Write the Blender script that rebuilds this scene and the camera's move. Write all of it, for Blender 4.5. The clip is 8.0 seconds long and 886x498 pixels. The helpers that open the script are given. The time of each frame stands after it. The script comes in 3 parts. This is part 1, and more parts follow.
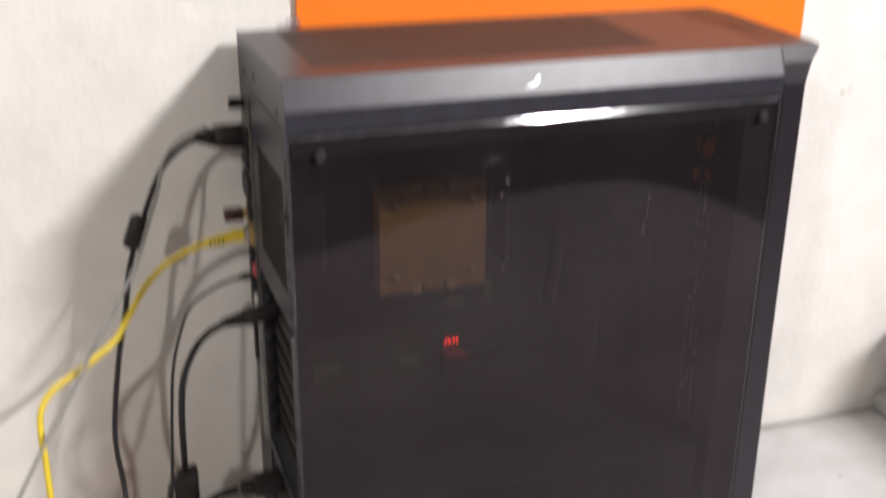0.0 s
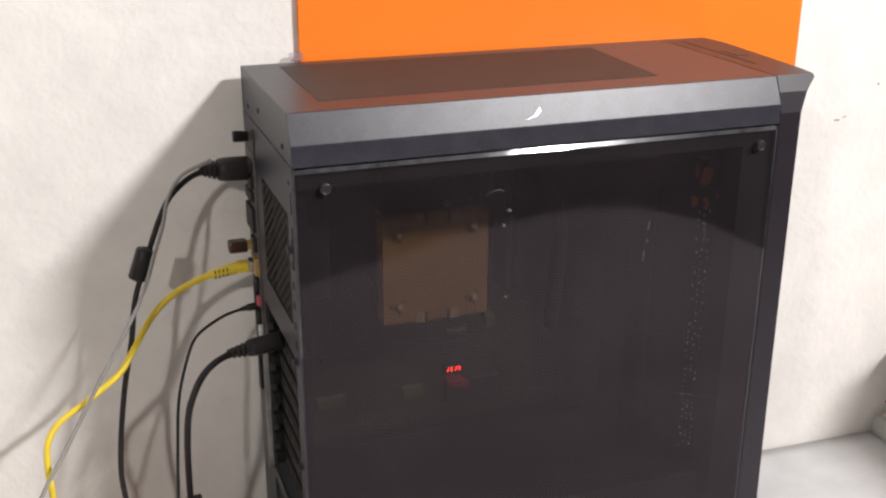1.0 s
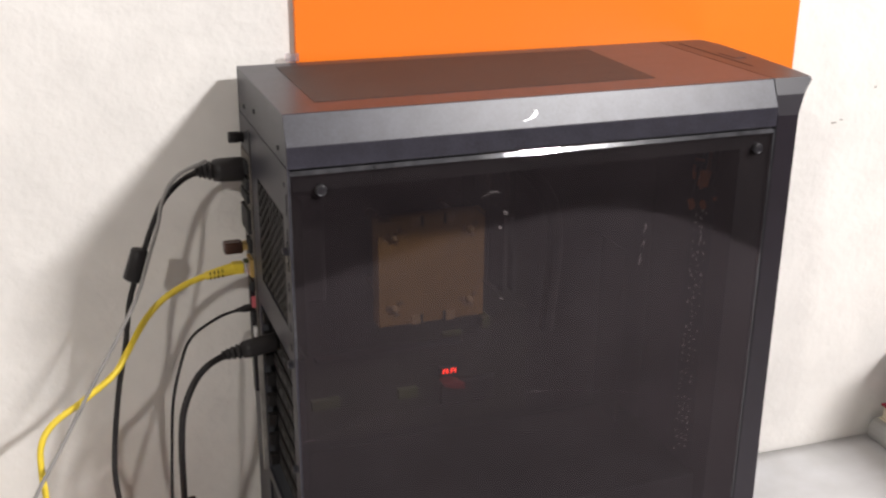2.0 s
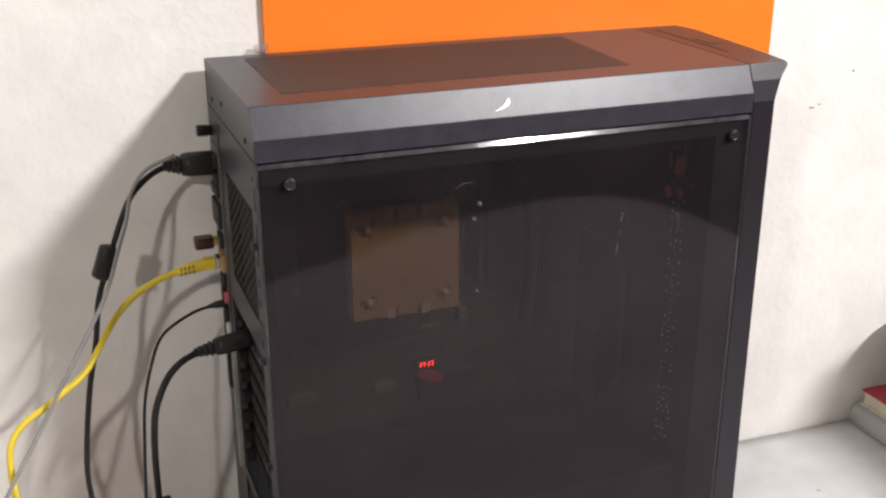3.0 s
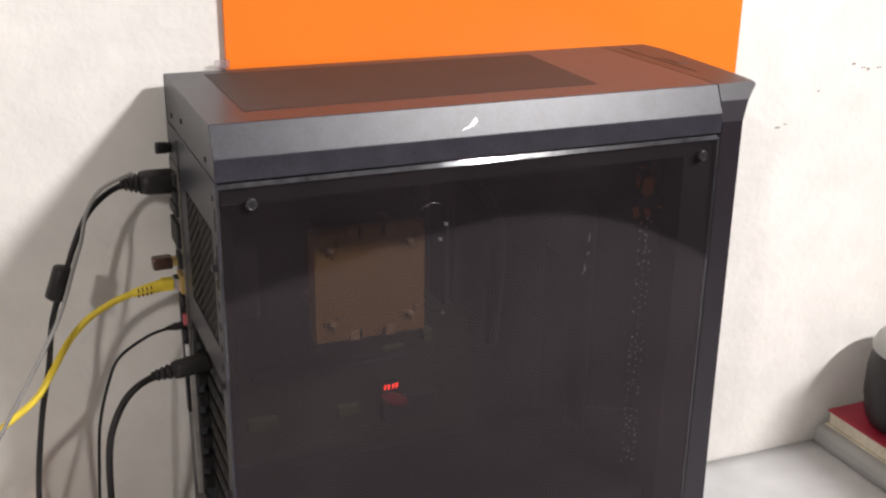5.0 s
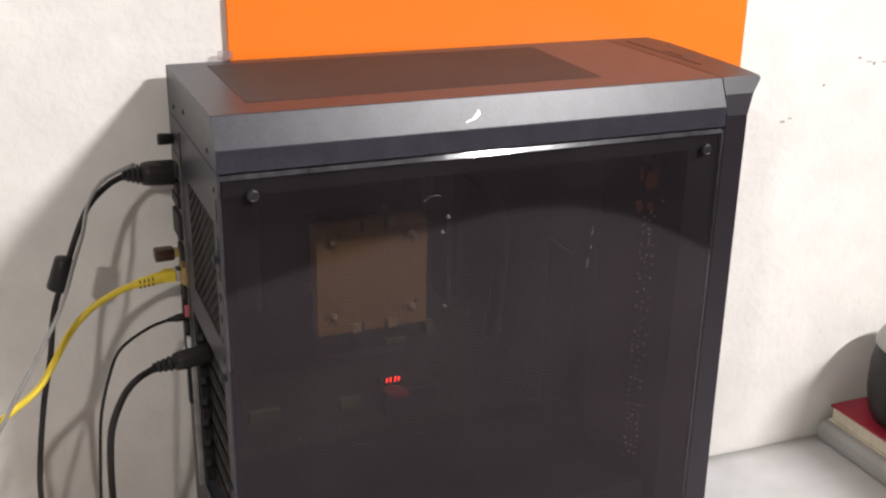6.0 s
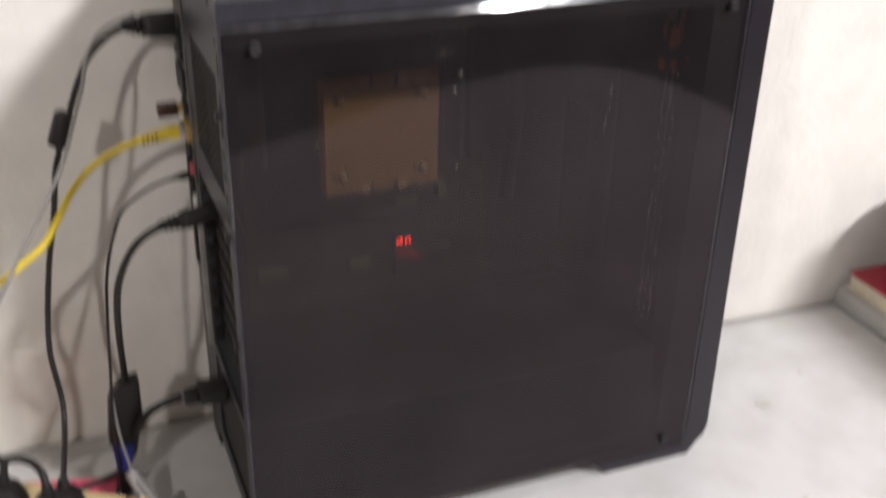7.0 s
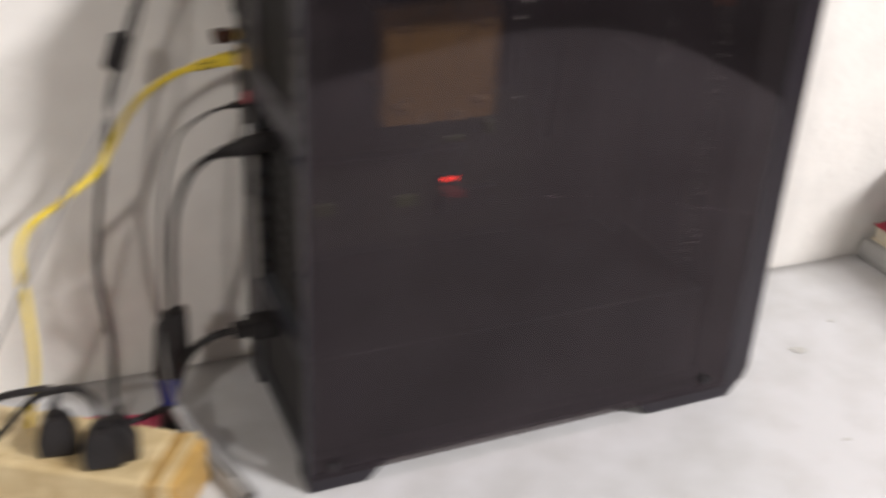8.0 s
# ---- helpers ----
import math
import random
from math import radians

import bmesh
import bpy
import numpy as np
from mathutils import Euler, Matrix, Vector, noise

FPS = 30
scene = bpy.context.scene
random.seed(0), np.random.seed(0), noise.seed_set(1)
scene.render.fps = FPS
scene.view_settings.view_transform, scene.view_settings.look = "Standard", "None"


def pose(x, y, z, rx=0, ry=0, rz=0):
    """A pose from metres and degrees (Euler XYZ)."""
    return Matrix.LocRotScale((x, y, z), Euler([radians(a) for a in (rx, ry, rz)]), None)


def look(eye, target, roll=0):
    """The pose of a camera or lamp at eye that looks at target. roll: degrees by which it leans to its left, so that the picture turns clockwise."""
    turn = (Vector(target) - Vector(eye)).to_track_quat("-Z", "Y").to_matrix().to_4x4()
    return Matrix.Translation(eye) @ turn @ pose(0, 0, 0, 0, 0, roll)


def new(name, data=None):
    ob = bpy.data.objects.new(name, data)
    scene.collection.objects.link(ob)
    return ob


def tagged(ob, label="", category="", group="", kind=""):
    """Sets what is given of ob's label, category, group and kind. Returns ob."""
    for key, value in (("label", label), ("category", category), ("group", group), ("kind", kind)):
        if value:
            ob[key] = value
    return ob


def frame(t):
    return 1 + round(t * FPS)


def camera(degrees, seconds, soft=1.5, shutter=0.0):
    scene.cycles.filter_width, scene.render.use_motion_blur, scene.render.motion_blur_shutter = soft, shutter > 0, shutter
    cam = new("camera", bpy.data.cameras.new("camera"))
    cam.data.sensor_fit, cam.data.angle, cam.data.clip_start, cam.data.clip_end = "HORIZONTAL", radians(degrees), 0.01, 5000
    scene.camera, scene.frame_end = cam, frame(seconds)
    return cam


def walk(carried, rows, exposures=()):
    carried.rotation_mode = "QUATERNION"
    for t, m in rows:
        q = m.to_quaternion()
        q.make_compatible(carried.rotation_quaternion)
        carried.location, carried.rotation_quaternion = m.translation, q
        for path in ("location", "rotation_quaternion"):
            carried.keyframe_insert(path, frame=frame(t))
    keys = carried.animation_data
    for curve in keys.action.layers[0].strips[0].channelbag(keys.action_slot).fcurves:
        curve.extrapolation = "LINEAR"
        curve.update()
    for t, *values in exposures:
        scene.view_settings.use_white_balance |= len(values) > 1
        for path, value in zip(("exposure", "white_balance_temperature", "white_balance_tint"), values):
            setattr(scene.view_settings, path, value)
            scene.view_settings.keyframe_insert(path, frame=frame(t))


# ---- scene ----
cam = camera(44.38, 8.0, soft=2.3, shutter=1.3)
PATH = [
    (0, (-0.1366, -0.7087, 0.6470), (0.1732, 0.1667, 0.2760), 0.57),
    (0.1, (-0.1380, -0.7126, 0.6513), (0.1729, 0.1673, 0.2918), 0.38),
    (0.25, (-0.1386, -0.7146, 0.6534), (0.1727, 0.1675, 0.2998), 0.28),
    (0.5, (-0.1388, -0.7150, 0.6539), (0.1727, 0.1675, 0.3016), 0.26),
    (1, (-0.1453, -0.7140, 0.6540), (0.1716, 0.1678, 0.3046), 0.18),
    (1.5, (-0.1480, -0.7120, 0.6545), (0.1693, 0.1703, 0.3069), 0.55),
    (3, (-0.1310, -0.7020, 0.6529), (0.2004, 0.1704, 0.2936), -0.08),
    (3.5, (-0.1299, -0.6920, 0.6483), (0.2142, 0.1744, 0.2865), 0.18),
    (4, (-0.1269, -0.6913, 0.6510), (0.2331, 0.1745, 0.3034), 0.39),
    (5.5, (-0.1271, -0.6828, 0.6506), (0.2379, 0.1817, 0.3050), 0.85),
    (6, (-0.1248, -0.6832, 0.6500), (0.2364, 0.1803, 0.2980), 1.00),
    (6.4, (-0.1230, -0.6823, 0.6511), (0.2360, 0.1800, 0.2940), 1.01),
    (6.5, (-0.1159, -0.6786, 0.6555), (0.2345, 0.1786, 0.2781), 1.03),
    (7, (-0.1110, -0.6640, 0.6408), (0.2170, 0.1557, 0.1712), 1.31),
    (7.5, (-0.1253, -0.6599, 0.6172), (0.2062, 0.1416, 0.1195), 1.79),
    (7.8, (-0.1378, -0.6574, 0.6137), (0.1990, 0.1438, 0.1190), 2.05),
    (7.9, (-0.1481, -0.6553, 0.6109), (0.1931, 0.1455, 0.1187), 2.27),
    (8, (-0.1823, -0.6485, 0.6015), (0.1734, 0.1511, 0.1176), 2.99),
]
walk(cam, [(t, look(eye, target, roll)) for t, eye, target, roll in PATH], exposures=[(0.0, 0.0), (8.0, 0.0)])

# ---- world and light ----
world = bpy.data.worlds.new("world")
world.use_nodes = True
world.node_tree.nodes["Background"].inputs[0].default_value = (0.9, 0.95, 1.0, 1)
world.node_tree.nodes["Background"].inputs[1].default_value = 0.02
scene.world = world
scene.view_settings.exposure = 0.0

LAMP_AT, LAMP_TO = Vector((1.24, -1.52, 1.78)), Vector((0.15, 0.0, 0.3))
lamp_data = bpy.data.lights.new("lamp_light", "AREA")
lamp_data.shape, lamp_data.size, lamp_data.size_y = "RECTANGLE", 0.36, 0.06
lamp_data.energy, lamp_data.color = 67, (1.0, 0.970, 0.975)
lamp_light = new("lamp_light", lamp_data)
lamp_light.matrix_world = look(LAMP_AT, LAMP_TO)
SIDE_AT, SIDE_TO = Vector((-1.13, -1.49, 1.37)), Vector((-0.1, 0.15, 0.3))
side_data = bpy.data.lights.new("side_light", "AREA")
side_data.shape, side_data.size, side_data.size_y = "RECTANGLE", 0.075, 0.05
side_data.energy, side_data.color = 12.5, (1.0, 0.945, 0.89)
side_light = new("side_light", side_data)
side_light.matrix_world = look(SIDE_AT, SIDE_TO)


# ---- materials ----
def mat(name, color, rough=0.5, metal=0.0, var=0.15, scale=40.0, bump=0.0, bump_scale=300.0, coat=0.0, stain=None, spec=0.5):
    """A surface with two scales of colour variation and fine relief."""
    m = bpy.data.materials.new(name)
    m.use_nodes = True
    nt = m.node_tree
    b = nt.nodes["Principled BSDF"]
    tc = nt.nodes.new("ShaderNodeTexCoord")
    n1, n2 = nt.nodes.new("ShaderNodeTexNoise"), nt.nodes.new("ShaderNodeTexNoise")
    n1.inputs["Scale"].default_value, n1.inputs["Detail"].default_value = scale, 6
    n2.inputs["Scale"].default_value, n2.inputs["Detail"].default_value = scale / 7, 3
    for n in (n1, n2):
        nt.links.new(tc.outputs["Object"], n.inputs["Vector"])
    mul = nt.nodes.new("ShaderNodeMath")
    mul.operation = "MULTIPLY_ADD"
    mul.inputs[1].default_value = 0.5
    half = nt.nodes.new("ShaderNodeMath")
    half.operation = "MULTIPLY"
    half.inputs[1].default_value = 0.5
    nt.links.new(n2.outputs[0], half.inputs[0])
    nt.links.new(n1.outputs[0], mul.inputs[0])
    nt.links.new(half.outputs[0], mul.inputs[2])
    ramp = nt.nodes.new("ShaderNodeValToRGB")
    lo = tuple(max(0, c * (1 - var)) for c in color)
    hi = tuple(min(1, c * (1 + var)) for c in color)
    if stain:
        lo = stain
    ramp.color_ramp.elements[0].position, ramp.color_ramp.elements[0].color = 0.33, (*lo, 1)
    ramp.color_ramp.elements[1].position, ramp.color_ramp.elements[1].color = 0.62, (*hi, 1)
    nt.links.new(mul.outputs[0], ramp.inputs[0])
    nt.links.new(ramp.outputs[0], b.inputs["Base Color"])
    b.inputs["Roughness"].default_value, b.inputs["Metallic"].default_value = rough, metal
    b.inputs["Coat Weight"].default_value = coat
    b.inputs["Specular IOR Level"].default_value = spec
    if bump:
        nb = nt.nodes.new("ShaderNodeTexNoise")
        nb.inputs["Scale"].default_value, nb.inputs["Detail"].default_value = bump_scale, 4
        nt.links.new(tc.outputs["Object"], nb.inputs["Vector"])
        bp = nt.nodes.new("ShaderNodeBump")
        bp.inputs["Strength"].default_value, bp.inputs["Distance"].default_value = bump, 0.002
        nt.links.new(nb.outputs[0], bp.inputs["Height"])
        nt.links.new(bp.outputs[0], b.inputs["Normal"])
    return m


def glow(name, color, strength):
    m = bpy.data.materials.new(name)
    m.use_nodes = True
    b = m.node_tree.nodes["Principled BSDF"]
    b.inputs["Base Color"].default_value = (*color, 1)
    b.inputs["Emission Color"].default_value, b.inputs["Emission Strength"].default_value = (*color, 1), strength
    return m


def acrylic(name, tint, haze):
    """Smoked acrylic: tinted and clear, glossy by Fresnel, with a film of dust."""
    m = bpy.data.materials.new(name)
    m.use_nodes = True
    nt = m.node_tree
    nt.nodes.remove(nt.nodes["Principled BSDF"])
    out = nt.nodes["Material Output"]
    clear, gloss, dust = nt.nodes.new("ShaderNodeBsdfTransparent"), nt.nodes.new("ShaderNodeBsdfGlossy"), nt.nodes.new("ShaderNodeBsdfDiffuse")
    clear.inputs[0].default_value = (*tint, 1)
    gloss.inputs["Roughness"].default_value = 0.05
    gloss.inputs[0].default_value = (1.0, 0.86, 0.95, 1)
    dust.inputs[0].default_value = (0.59, 0.49, 0.53, 1)
    fres = nt.nodes.new("ShaderNodeFresnel")
    fres.inputs[0].default_value = 1.335
    tc, no = nt.nodes.new("ShaderNodeTexCoord"), nt.nodes.new("ShaderNodeTexNoise")
    no.inputs["Scale"].default_value, no.inputs["Detail"].default_value = 9, 8
    nt.links.new(tc.outputs["Object"], no.inputs["Vector"])
    rng = nt.nodes.new("ShaderNodeMapRange")
    rng.inputs["From Min"].default_value, rng.inputs["From Max"].default_value = 0.3, 0.75
    rng.inputs["To Min"].default_value, rng.inputs["To Max"].default_value = haze * 0.6, haze * 1.5
    nt.links.new(no.outputs[0], rng.inputs[0])
    m1, m2 = nt.nodes.new("ShaderNodeMixShader"), nt.nodes.new("ShaderNodeMixShader")
    nt.links.new(rng.outputs[0], m1.inputs[0])
    nt.links.new(clear.outputs[0], m1.inputs[1])
    nt.links.new(dust.outputs[0], m1.inputs[2])
    nt.links.new(fres.outputs[0], m2.inputs[0])
    nt.links.new(m1.outputs[0], m2.inputs[1])
    nt.links.new(gloss.outputs[0], m2.inputs[2])
    nt.links.new(m2.outputs[0], out.inputs[0])
    return m


PLASTER = mat("plaster", (0.80, 0.775, 0.735), 0.85, var=0.07, scale=24, bump=0.45, bump_scale=110)
# Grey-brown, kept low to weaken light bounced off the unseen room
ROOM = mat("dim_room_paint", (0.36, 0.335, 0.305), 0.9, var=0.05, scale=6)
# Back wall and floor tones set how dark the side panel reflects
BACKWALL = mat("mauve_reflection_tone", (0.42, 0.36, 0.40), 0.9, var=0.08, scale=6)
FLOOR = mat("dark_floor_tone", (0.24, 0.215, 0.225), 0.4, var=0.15, scale=5)
SHEET = mat("table_sheet", (0.57, 0.57, 0.58), 0.7, var=0.06, scale=22, bump=0.15, bump_scale=26, stain=(0.48, 0.475, 0.465))
ORANGE = mat("orange_board", (0.93, 0.215, 0.018), 0.35, var=0.03, scale=8)
BLACK = mat("black_powder_coat", (0.024, 0.023, 0.032), 0.37, var=0.40, scale=420, bump=0.06, bump_scale=1700)
BEZEL = mat("black_bezel_plastic", (0.013, 0.010, 0.015), 0.40, var=0.2, scale=30, bump=0.05, bump_scale=1800, spec=0.45)
GRILLE = mat("matte_black_grille", (0.016, 0.014, 0.014), 0.65, var=0.2, scale=60, spec=0.25)
MESHM = mat("black_dust_mesh", (0.026, 0.023, 0.023), 0.62, var=0.3, scale=300, bump=0.3, bump_scale=1500)
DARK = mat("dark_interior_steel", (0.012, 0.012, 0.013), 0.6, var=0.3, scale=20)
BOARD = mat("black_circuit_board", (0.02, 0.02, 0.014), 0.5, var=0.4, scale=60)
SMOKE = acrylic("smoked_acrylic", (0.21, 0.195, 0.19), 0.0192)
CORE = bpy.data.materials.new("smoked_acrylic_core")
CORE.use_nodes = True
CORE.node_tree.nodes.remove(CORE.node_tree.nodes["Principled BSDF"])
core_clear = CORE.node_tree.nodes.new("ShaderNodeBsdfTransparent")
core_clear.inputs[0].default_value = (1.0, 1.0, 1.0, 1)
CORE.node_tree.links.new(core_clear.outputs[0], CORE.node_tree.nodes["Material Output"].inputs[0])
EDGE = mat("polished_acrylic_edge", (0.05, 0.05, 0.055), 0.06, var=0.6, scale=120, spec=0.9, bump=0.03, bump_scale=120)
RUBBER = mat("black_cable_rubber", (0.014, 0.012, 0.0125), 0.5, var=0.25, scale=60, spec=0.35)
PLUGM = mat("black_plug_plastic", (0.015, 0.013, 0.0135), 0.45, var=0.25, scale=80, bump=0.1, bump_scale=400, spec=0.35)
YELLOW = mat("yellow_cable_jacket", (0.80, 0.60, 0.045), 0.45, var=0.1, scale=60)
GREY = mat("grey_cable_jacket", (0.26, 0.25, 0.24), 0.5, var=0.15, scale=60)
STEEL = mat("zinc_steel", (0.40, 0.38, 0.35), 0.42, 0.9, var=0.3, scale=80)
DULL = mat("dull_zinc_plate", (0.16, 0.145, 0.13), 0.5, 0.7, var=0.4, scale=120)
# Pale metal that also paints the bright glints inside the tower
GLINT = mat("pale_nickel_glint", (0.78, 0.78, 0.76), 0.35, 0.2, var=0.3, scale=200)
BRONZE = mat("bronze_fin", (0.25, 0.137, 0.042), 0.55, 0.0, var=0.12, scale=60)
PIPE = mat("dull_pipe_end", (0.33, 0.22, 0.12), 0.5, 0.2, var=0.4, scale=300)
# Darker copy of the fin bronze, for shade painted at the notches
NOTCH = mat("shaded_fin_notch", (0.13, 0.065, 0.028), 0.6, var=0.3, scale=200)
BLUE = mat("blue_connector", (0.02, 0.03, 0.22), 0.4)
PINK = mat("pink_cover", (0.62, 0.08, 0.16), 0.5)
RED = mat("dark_red_cover", (0.34, 0.022, 0.045), 0.45, var=0.15, scale=30)
PAGES = mat("page_edges", (0.62, 0.56, 0.44), 0.8, var=0.15, scale=200)
BINDER = mat("grey_board", (0.36, 0.355, 0.34), 0.6, var=0.1, scale=20)
CREAM = mat("aged_cream_plastic", (0.64, 0.52, 0.31), 0.5, var=0.12, scale=50, stain=(0.44, 0.31, 0.14))
TAPE = mat("brown_tape", (0.50, 0.31, 0.10), 0.35, var=0.25, scale=60)
LED = glow("red_segment", (1.0, 0.04, 0.02), 10.0)
CLEAR = acrylic("clear_plastic", (0.9, 0.9, 0.9), 0.15)
GREENISH = mat("green_component", (0.060, 0.070, 0.022), 0.6, var=0.4, scale=300)
COPPER = mat("orange_cable_sleeve", (0.40, 0.13, 0.045), 0.6, var=0.5, scale=200)
AMBER = mat("dark_amber_plastic", (0.045, 0.016, 0.008), 0.25, var=0.6, scale=120)
CASTER = mat("caster_brown", (0.30, 0.20, 0.11), 0.8, var=0.15, scale=40)
WOOD = mat("worn_brown_board", (0.20, 0.15, 0.105), 0.6, var=0.25, scale=30, stain=(0.10, 0.075, 0.05))
SMUDGE = mat("grey_dirt", (0.50, 0.49, 0.465), 0.9, var=0.2, scale=200)
MARK = mat("grey_smudge", (0.30, 0.28, 0.25), 0.9)
GOLD = mat("brass_contact", (0.60, 0.42, 0.15), 0.35, 0.9)
REDPLUG = mat("dull_red_connector", (0.20, 0.018, 0.015), 0.5, var=0.5, scale=300)
PORT = mat("pink_jack", (0.55, 0.12, 0.14), 0.5)


# ---- building helpers ----
def part(name, bm, material, parent=None, label="", smooth=False):
    me = bpy.data.meshes.new(name)
    bmesh.ops.recalc_face_normals(bm, faces=bm.faces)
    bm.to_mesh(me)
    bm.free()
    me.materials.append(material)
    if smooth:
        for p in me.polygons:
            p.use_smooth = True
    ob = new(name, me)
    if parent is not None:
        ob.parent = parent
        ob.matrix_parent_inverse = parent.matrix_world.inverted()
    if label:
        ob["label"] = label
    return ob


def thing(name, at, label, category, group="", kind=""):
    ob = new(name)
    ob.empty_display_size = 0.02
    ob.matrix_world = pose(*at)
    bpy.context.view_layer.update()
    return tagged(ob, label, category, group, kind)


def box(x0, x1, y0, y1, z0, z1, bev=0.0, seg=2, bm=None):
    own = bm is None
    bm = bm or bmesh.new()
    vs = bmesh.ops.create_cube(bm, size=1)["verts"]
    for v in vs:
        v.co = Vector(((x0 + x1) / 2 + v.co.x * (x1 - x0), (y0 + y1) / 2 + v.co.y * (y1 - y0), (z0 + z1) / 2 + v.co.z * (z1 - z0)))
    if bev:
        es = {e for v in vs for e in v.link_edges}
        bmesh.ops.bevel(bm, geom=list(es), offset=bev, segments=seg, affect="EDGES", profile=0.5)
    return bm


def prism(profile, axis, a, b, bev=0.0, bm=None):
    """A profile of (u, v) drawn out along an axis from a to b: x: (y, z), y: (x, z), z: (x, y)."""
    bm = bm or bmesh.new()
    def put(u, v, w):
        return {"x": (w, u, v), "y": (u, w, v), "z": (u, v, w)}[axis]
    lo = [bm.verts.new(put(u, v, a)) for u, v in profile]
    hi = [bm.verts.new(put(u, v, b)) for u, v in profile]
    n = len(profile)
    fs = [bm.faces.new(lo), bm.faces.new(hi[::-1])]
    for i in range(n):
        fs.append(bm.faces.new((lo[i], lo[(i + 1) % n], hi[(i + 1) % n], hi[i])))
    if bev:
        bmesh.ops.recalc_face_normals(bm, faces=bm.faces)
        bmesh.ops.bevel(bm, geom=list({e for f in fs for e in f.edges}), offset=bev, segments=2, affect="EDGES", profile=0.5)
    return bm


def rod(a, b, r0, r1=None, seg=14, bm=None, rings=()):
    """A round bar from a to b; rings: (share along, radius) steps between its ends."""
    bm = bm or bmesh.new()
    a, b = Vector(a), Vector(b)
    q = (b - a).to_track_quat("Z", "Y")
    steps = [(0, r0), *rings, (1, r0 if r1 is None else r1)]
    loops = []
    for f, r in steps:
        c = a.lerp(b, f)
        loops.append([bm.verts.new(c + q @ Vector((r * math.cos(2 * math.pi * i / seg), r * math.sin(2 * math.pi * i / seg), 0))) for i in range(seg)])
    for l0, l1 in zip(loops, loops[1:]):
        for i in range(seg):
            bm.faces.new((l0[i], l0[(i + 1) % seg], l1[(i + 1) % seg], l1[i]))
    bm.faces.new(loops[0][::-1])
    bm.faces.new(loops[-1])
    return bm


def spline(points, per=8):
    pts = [Vector(p) for p in points]
    pts = [2 * pts[0] - pts[1], *pts, 2 * pts[-1] - pts[-2]]
    out = []
    for i in range(1, len(pts) - 2):
        p0, p1, p2, p3 = pts[i - 1:i + 3]
        for k in range(per):
            t = k / per
            out.append(0.5 * (2 * p1 + (p2 - p0) * t + (2 * p0 - 5 * p1 + 4 * p2 - p3) * t * t + (3 * p1 - p0 - 3 * p2 + p3) * t ** 3))
    return out + [pts[-2]]


def tube(points, r, seg=10, per=8, bm=None, flat=1.0):
    bm = bm or bmesh.new()
    ps = spline(points, per)
    side = Vector((0, 1, 0))
    loops = []
    for i, p in enumerate(ps):
        d = (ps[min(i + 1, len(ps) - 1)] - ps[max(i - 1, 0)]).normalized()
        u = (side - d * side.dot(d)).normalized()
        w = d.cross(u)
        loops.append([bm.verts.new(p + r * (u * math.cos(2 * math.pi * k / seg) * flat + w * math.sin(2 * math.pi * k / seg))) for k in range(seg)])
    for l0, l1 in zip(loops, loops[1:]):
        for k in range(seg):
            bm.faces.new((l0[k], l0[(k + 1) % seg], l1[(k + 1) % seg], l1[k]))
    bm.faces.new(loops[0][::-1])
    bm.faces.new(loops[-1])
    return bm


# ---- setting ----
def wall_y(x):
    return 0.2035 - 0.0326 * (x - 0.2)


X0, X1, YB, ZF, ZC = -2.3, 2.6, -3.3, -0.75, 1.98
wall = part("wall_north", prism([(X0, wall_y(X0)), (X1, wall_y(X1)), (X1, wall_y(X1) + 0.15), (X0, wall_y(X0) + 0.15)], "z", ZF, ZC), PLASTER)
tagged(wall, "off-white painted plaster wall with faint scuffs", "wall", kind="structure")
# Unseen closing walls, floor and ceiling; their colours steer bounce and reflection
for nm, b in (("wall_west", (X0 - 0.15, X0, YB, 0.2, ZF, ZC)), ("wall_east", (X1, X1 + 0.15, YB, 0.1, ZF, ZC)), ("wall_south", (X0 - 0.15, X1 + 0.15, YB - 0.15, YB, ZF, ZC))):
    tagged(part(nm, box(*b), BACKWALL if nm == "wall_south" else ROOM), "unseen mauve grey room wall, toned dark for the panel reflection" if nm == "wall_south" else "unseen room wall, toned down to weaken bounced light", "wall", kind="structure")
tagged(part("floor", box(X0 - 0.15, X1 + 0.15, YB - 0.15, 0.45, ZF - 0.1, ZF - 0.002), FLOOR), "unseen grey room floor, toned dark for the panel reflection", "floor", kind="structure")
tagged(part("ceiling", box(X0 - 0.15, X1 + 0.15, YB - 0.15, 0.45, ZC + 0.002, ZC + 0.1), ROOM), "unseen ceiling, toned down to weaken bounced light", "ceiling", kind="structure")

def local(ob, parent):
    ob.parent = parent
    ob.matrix_parent_inverse = Matrix.Identity(4)
    return ob


def lamp_body(name, at, to, half_x, half_y, stem, label):
    lamp = thing(name, tuple(at), label, "lamp")
    lamp.matrix_world = look(at, to)
    bpy.context.view_layer.update()
    local(part("housing", box(-half_x - 0.02, half_x + 0.02, -half_y - 0.01, half_y + 0.01, 0.006, 0.04, 0.004), ROOM), lamp)
    local(part("bracket", box(-0.02, 0.02, -0.02, 0.02, 0.0405, stem), ROOM), lamp)


lamp_body("tube_lamp", LAMP_AT, LAMP_TO, 0.18, 0.03, 0.42, "short white tube lamp glowing near the ceiling")
lamp_body("side_lamp", SIDE_AT, SIDE_TO, 0.045, 0.03, 1.24, "small white spot lamp glowing on a slanting ceiling arm")

